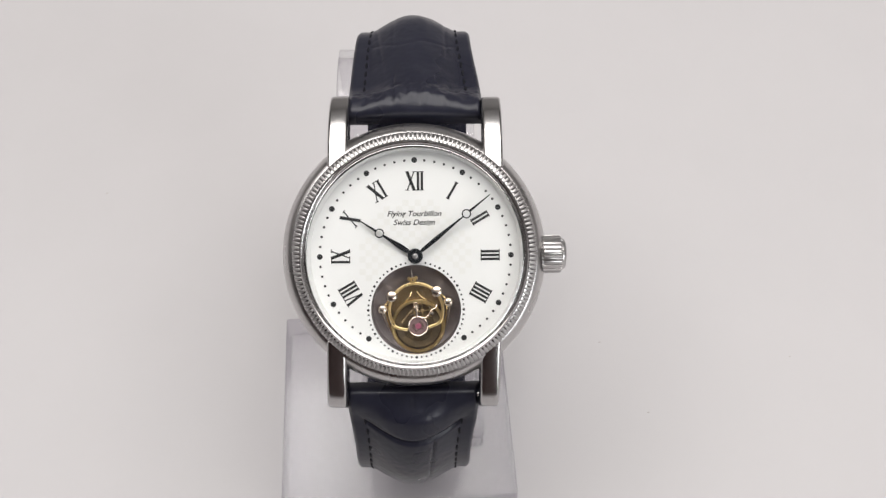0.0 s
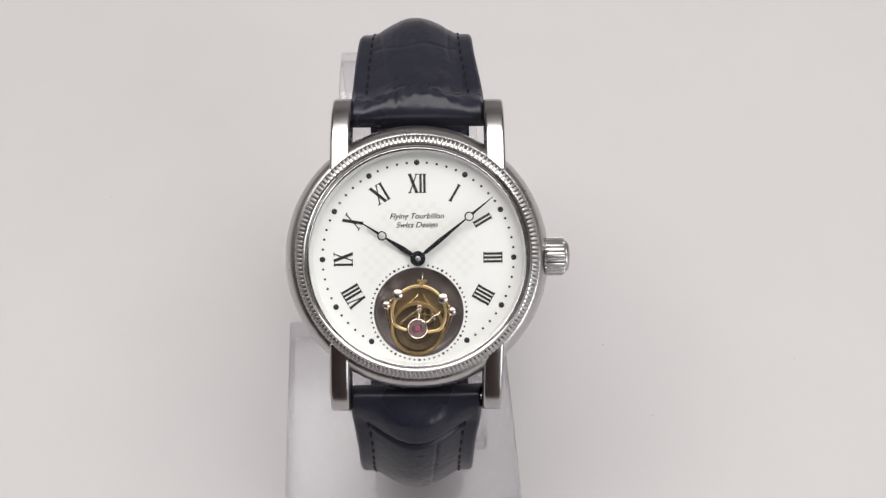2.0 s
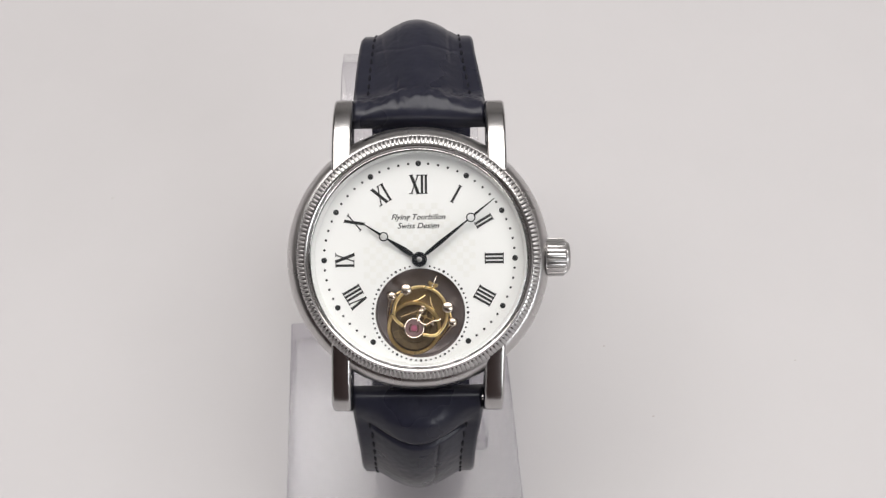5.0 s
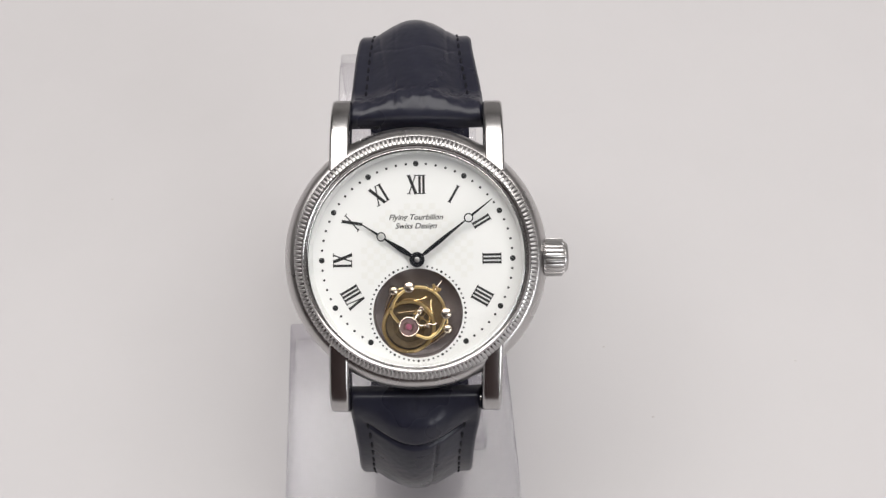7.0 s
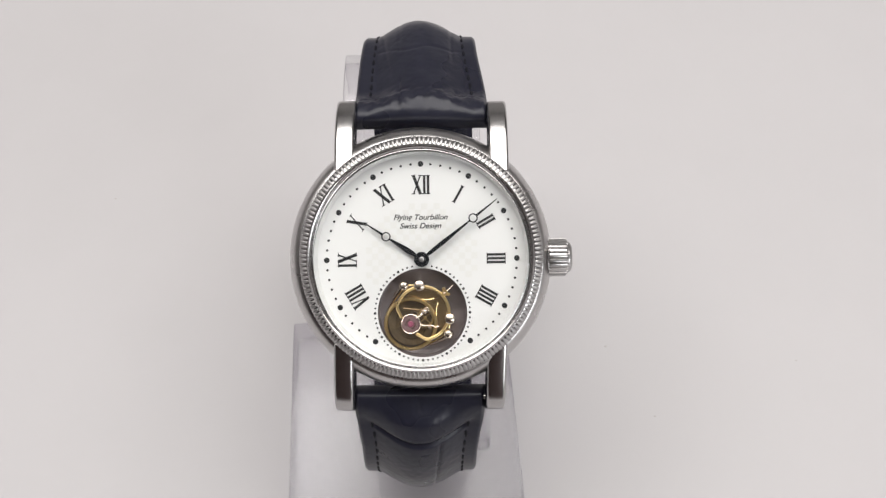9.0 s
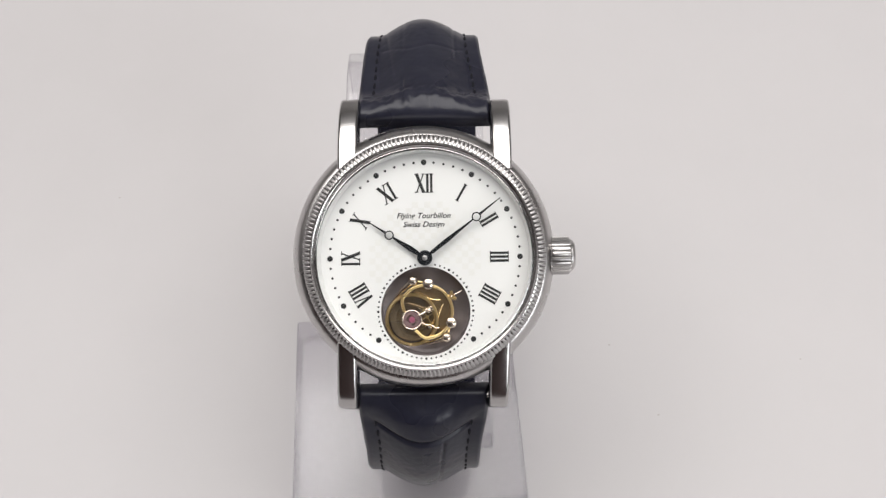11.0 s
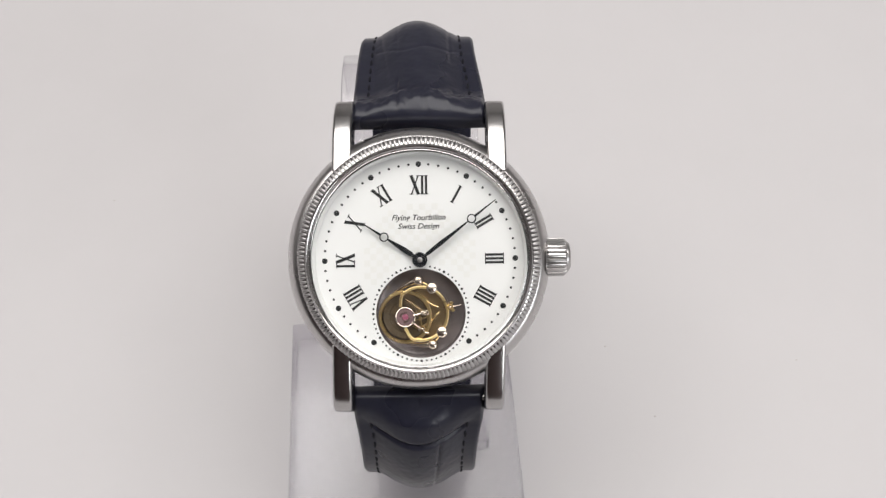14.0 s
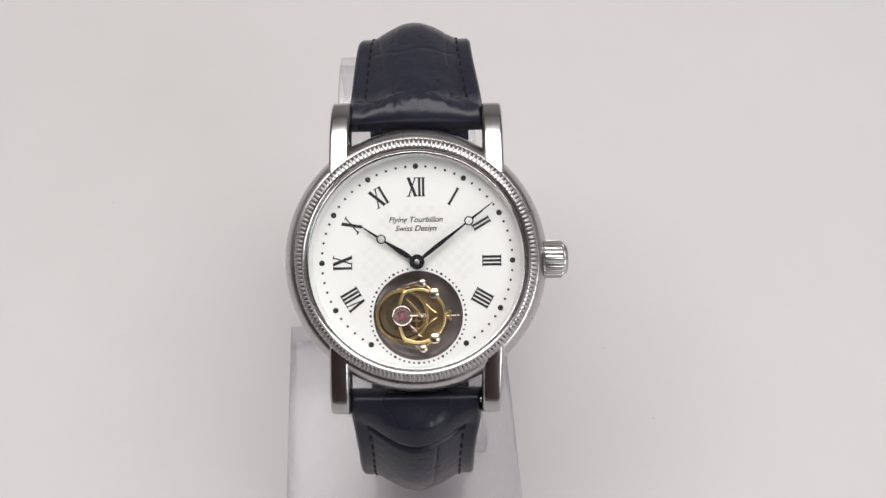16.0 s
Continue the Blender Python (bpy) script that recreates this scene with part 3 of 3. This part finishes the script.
part("jewel", lathe([(0.46, -0.72), (0.48, -0.5), (0.38, -0.38), (0.16, -0.36), (0.1, -0.42), (0, -0.44)], 24), RUBY, cage, "pink ruby bearing jewel", mm(0, BAL_Y, 0))


# ---------------------------------------------------------------- strap
def loop_path(sy):
    """Inner line of the strap in the y, z plane, from the spring bar to the middle of the back."""
    back = [(35.5, -35.5), (29.0, -40.0), (18.0, -42.6), (0.0, -43.2)]
    if sy > 0:
        ctrl = [(20.6, -7.0), (22.5, -7.8), (25.2, -10.4), (29.2, -14.2), (33.5, -18.4), (36.9, -22.8), (37.8, -29.0)] + back
    else:
        ctrl = [(20.6, -7.0), (23.5, -7.4), (27.0, -8.9), (31.2, -12.1), (35.2, -16.8), (37.7, -22.5), (38.2, -29.0)] + back
    return [(y * sy, z) for y, z in ctrl]


def strap_height(u, s, half, sy):
    """Height of the outer face over the inner line; u across, s along from the spring bar."""
    # the round end over the spring bar swells towards the middle of the upper strap
    swell = math.cos(math.pi / 2 * min(1.0, abs(u) / (0.8 * half))) ** 1.4 if sy > 0 else 0.0
    turn = 1.5 + 2.1 * swell
    tube_h = (2.6 + 1.35 * swell) * math.sqrt(max(0.0, 1 - (max(0.0, turn - s) / (turn + 0.02)) ** 2))
    pad_half = 4.6 + 2.75 * smoothstep(1.8, 7.0, s) if sy > 0 else half - (half - 7.35) * smoothstep(1.5, 8.5, s)
    x = abs(u) / pad_half
    dome = max(0.0, math.cos(math.pi / 2 * x)) ** 1.15 if x < 1 else 0.0
    pad = 1.15 + 2.9 * dome * (1 - 0.55 * smoothstep(40, 60, s))
    k = smoothstep(turn, 7.5, s) if sy > 0 else smoothstep(1.3, 6.5 - 1.5 * dome, s)
    flat = tube_h * (1 - 0.25 * smoothstep(0.93, 1.0, abs(u) / half))
    h = flat * (1 - k) + pad * k
    # creases between the large embossed scales
    def crease(d, w, depth):
        return depth * math.exp(-(d / w) ** 2)
    if sy > 0:
        cut = crease(s - (15.5 + 0.05 * u + 0.4 * math.sin(u * 0.8) + 0.045 * u * u), 0.3, 0.09) + crease(s - (27 + 0.3 * math.sin(u)), 0.35, 0.25)
        cut += crease(u + 3.6 - 0.03 * s, 0.18, 0.22) * (1 - smoothstep(7, 9, s)) + crease(u + 3.3, 0.25, 0.07) * smoothstep(14, 16, s) + crease(u - 5.6, 0.18, 0.16) * (1 - smoothstep(5, 7, s)) + crease(u - 5.9 + 0.02 * s, 0.25, 0.14) * smoothstep(12, 15, s)
        cut += crease(u + 5.2 + 0.1 * (s - 12), 0.25, 0.12) * smoothstep(8, 11, s)
        cut += crease(s - 4.9 - 0.2 * math.sin(1.3 * u), 0.4, 0.04)
    else:
        cut = crease(s - (8.3 - 0.035 * u * u), 0.38, 0.55) + crease(u - 3.2 + 0.06 * (s - 12), 0.22, 0.3) * smoothstep(8.2, 9.2, s)
        cut += crease(s - 24, 0.35, 0.25) + crease(u - 0.1, 0.18, 0.2) * (1 - smoothstep(1.8, 3.2, s))
    inside = 1 - smoothstep(0.88, 1.0, x)
    lump = (0.10 if sy > 0 else 0.04) * noise.noise(Vector((u * 0.35, s * 0.35, 3.0 * sy))) + 0.03 * noise.noise(Vector((u * 1.1, s * 1.1, 7.0 * sy)))
    wrinkle = (0.22 * noise.noise(Vector((u * 0.75, s * 0.9, 11.0 * sy))) + 0.13 * noise.noise(Vector((u * 1.6, s * 1.3, 5.0 * sy)))
               + 0.055 * noise.noise(Vector((u * 2.7, s * 2.3, 9.0 * sy)))) * smoothstep(0.6, 2.5, s) * (1 - smoothstep(4.2, 6.5, s)) * (1.0 if sy > 0 else 0.15)
    return h + wrinkle - cut * inside * smoothstep(1.0, 3.0, s) + lump * inside * smoothstep(2.0, 5.0, s)


def strap_frame(sy, n):
    p, s = spline(loop_path(sy), n)
    d = np.gradient(p, axis=0)
    d /= np.linalg.norm(d, axis=1)[:, None]
    nrm = np.stack([-d[:, 1], d[:, 0]], 1) * sy
    return p, s, nrm


def half_width(s):
    return 10.35 - 1.0 * smoothstep(2, 26, s)


def strap_width(s, sy):
    """Half the width of one strap; the lower one tapers more."""
    return half_width(s) + (0.36 if sy > 0 else 0.2 - 0.5 * smoothstep(2, 10, s) + 0.6 * smoothstep(11, 24, s))


def strap_drift(s, sy):
    """How far the middle of the strap lies to one side."""
    return -0.5 * smoothstep(4, 20, s) if sy > 0 else -0.8 - 0.45 * smoothstep(3, 22, s)


def build_strap(sy):
    n, across = 300, 88
    p, s, nrm = strap_frame(sy, n)
    bm = bmesh.new()
    rows = []
    for i in range(n):
        half = strap_width(s[i], sy)
        row = []
        for k in range(across + 1):
            u = -half + 2 * half * k / across
            h = strap_height(u, s[i], half, sy)
            e = abs(u) / half
            h *= 1 - 0.35 * smoothstep(0.95, 1.0, e)
            q = p[i] + nrm[i] * max(0.05, h)
            row.append(bm.verts.new((u + strap_drift(s[i], sy), q[0], q[1])))
        for k in range(across, -1, -8):
            u = -half + 2 * half * k / across
            row.append(bm.verts.new((u + strap_drift(s[i], sy), p[i][0], p[i][1])))
        rows.append(row)
    m = len(rows[0])
    for a, b in zip(rows, rows[1:]):
        for k in range(m):
            bm.faces.new((a[k], a[(k + 1) % m], b[(k + 1) % m], b[k]))
    bm.faces.new(rows[0]), bm.faces.new(rows[-1])
    return bm


def add_stitches(strap, sy):
    p, s, nrm = strap_frame(sy, 400)
    first = None
    for side in (-1, 1):
        for k in range(15):
            at = 6.2 + 2.2 * k
            i = int(np.searchsorted(s, at))
            u = side * (strap_width(at, sy) - 2.4)
            h = strap_height(u, at, strap_width(at, sy), sy) - 0.1
            q = p[i] + nrm[i] * (h + 0.02)
            tilt = math.degrees(math.atan2(nrm[i][1], nrm[i][0])) - 90
            m = mm(u + strap_drift(at, sy), q[0], q[1]) @ pose(0, 0, 0, tilt)
            if first is None:
                bm = tube([(0, -0.75, -0.12), (0, -0.55, 0.05), (0, 0, 0.12), (0, 0.55, 0.05), (0, 0.75, -0.12)], [0.12, 0.2, 0.23, 0.2, 0.12], 8)
                first = part("stitch", bm, THREAD, strap, "", m)
            else:
                again(first, m)


for sy in (1, -1):
    st = part("strap", build_strap(sy), LEATHER, watch, "padded navy-black leather strap with embossed crocodile scales", smooth=60)
    add_stitches(st, sy)

# ---------------------------------------------------------------- acrylic stand
stand = tagged(new("watch_stand"), "clear acrylic watch display stand with slab base and open cuff", "display stand")
slab_c = EYE @ Vector((-0.00905, -0.0318, -0.184))
stand.matrix_world = pose(slab_c.x, slab_c.y, 0, 0, 0, 3.8)
base = part("base_slab", box(-22.5, 22.9, -20.2, 20.4, 0.05, 8.0, 0.5), ACRYLIC, stand, "thick clear acrylic base slab with sawn edges")


def saw_sides(ob, limit):
    """Give the narrow side faces the look of a sawn edge."""
    ob.data.materials.append(SAWN)
    for f in ob.data.polygons:
        if limit(f.normal):
            f.material_index = 1


saw_sides(base, lambda n: abs(n.z) < 0.3)


def build_cuff():
    """Curved clear band just inside the strap."""
    half = [(19.0, -8.9), (24.0, -10.2), (29.2, -12.9), (33.6, -17.6), (35.4, -24.0), (34.0, -31.0), (27.8, -37.5), (17.0, -41.2)]
    line, _ = spline(half + [(0.0, -43.0)] + [(-y, z) for y, z in reversed(half)], 120)
    d = np.gradient(line, axis=0)
    d /= np.linalg.norm(d, axis=1)[:, None]
    pts, nr = [tuple(q) for q in line], [(-q[1], q[0]) for q in d]
    bm = bmesh.new()
    rows = []
    for (y, z), (ny, nz) in zip(pts, nr):
        sh = -1.1 - 0.026 * y - 0.1 * min(13.0, max(0.0, -18.0 - z)) * smoothstep(-5, 25, y)
        rows.append([bm.verts.new((x + sh, y - ny * d, z - nz * d)) for x, d in ((-11.1, 0.25), (-10.85, 0), (10.85, 0), (11.1, 0.25), (11.1, 1.15), (10.85, 1.4), (-10.85, 1.4), (-11.1, 1.15))])
    for a, b in zip(rows, rows[1:]):
        for k in range(8):
            bm.faces.new((a[k], a[(k + 1) % 8], b[(k + 1) % 8], b[k]))
    bm.faces.new(rows[0]), bm.faces.new(rows[-1])
    return bm


to_stand = stand.matrix_world.inverted() @ WATCH
cuff = part("cuff", build_cuff(), ACRYLIC, stand, "bent clear acrylic cuff", to_stand)
saw_sides(cuff, lambda n: abs(n.x) > 0.9)
foot = to_stand @ Vector((0, -0.012, -0.041))
post = part("post", box(foot.x * 1000 - 9, foot.x * 1000 + 9, foot.y * 1000 - 4, foot.y * 1000 + 4, 8.02, foot.z * 1000, 0.4), ACRYLIC, stand, "short clear acrylic post")


# ---------------------------------------------------------------- dust on the table
def dust(name, px, py, r, seed):
    rnd = random.Random(seed)
    bm = bmesh.new()
    bmesh.ops.create_icosphere(bm, subdivisions=2, radius=1.0)
    for v in bm.verts:
        v.co *= rnd.uniform(0.7, 1.2)
        v.co = Vector((v.co.x * r, v.co.y * r * 0.7, max(0.0, v.co.z) * r * 0.3))
    tagged(part(name, bm, DUST, None, "", mm(px, py, 0.0)), "tiny grey-brown dust speck on the white table", "dust", "dust on the table")


dust("dust_speck", 44.0, 71.7, 0.27, 1)
dust("dust_speck", 35.1, 88.0, 0.3, 2)
dust("dust_speck", 76.5, 84.7, 0.22, 3)
dust("dust_speck", -81.0, 127.5, 0.28, 4)


def motions():
    """The two hands, the turning cage and the swinging balance."""
    walk(hour_hand, [(t, mm(0, 0, 0.55, 0, 0, 57.0 - t / 120)) for t in (0.0, 8.0, 16.0)])
    walk(minute_hand, [(t, mm(0, 0, 0.9, 0, 0, -(51.0 + 0.1 * t))) for t in (0.0, 8.0, 16.0)])
    walk(cage, [(t, mm(0, SUB_Y - 0.1, 0, 0, 0, 6.0 - 6.0 * t)) for t in range(0, 17, 2)])
    walk(balance, [(k / 30, mm(0, BAL_Y, 0, 0, 0, 125 * math.sin(2 * math.pi * 3 * k / 30 + 0.4))) for k in range(481)])


motions()
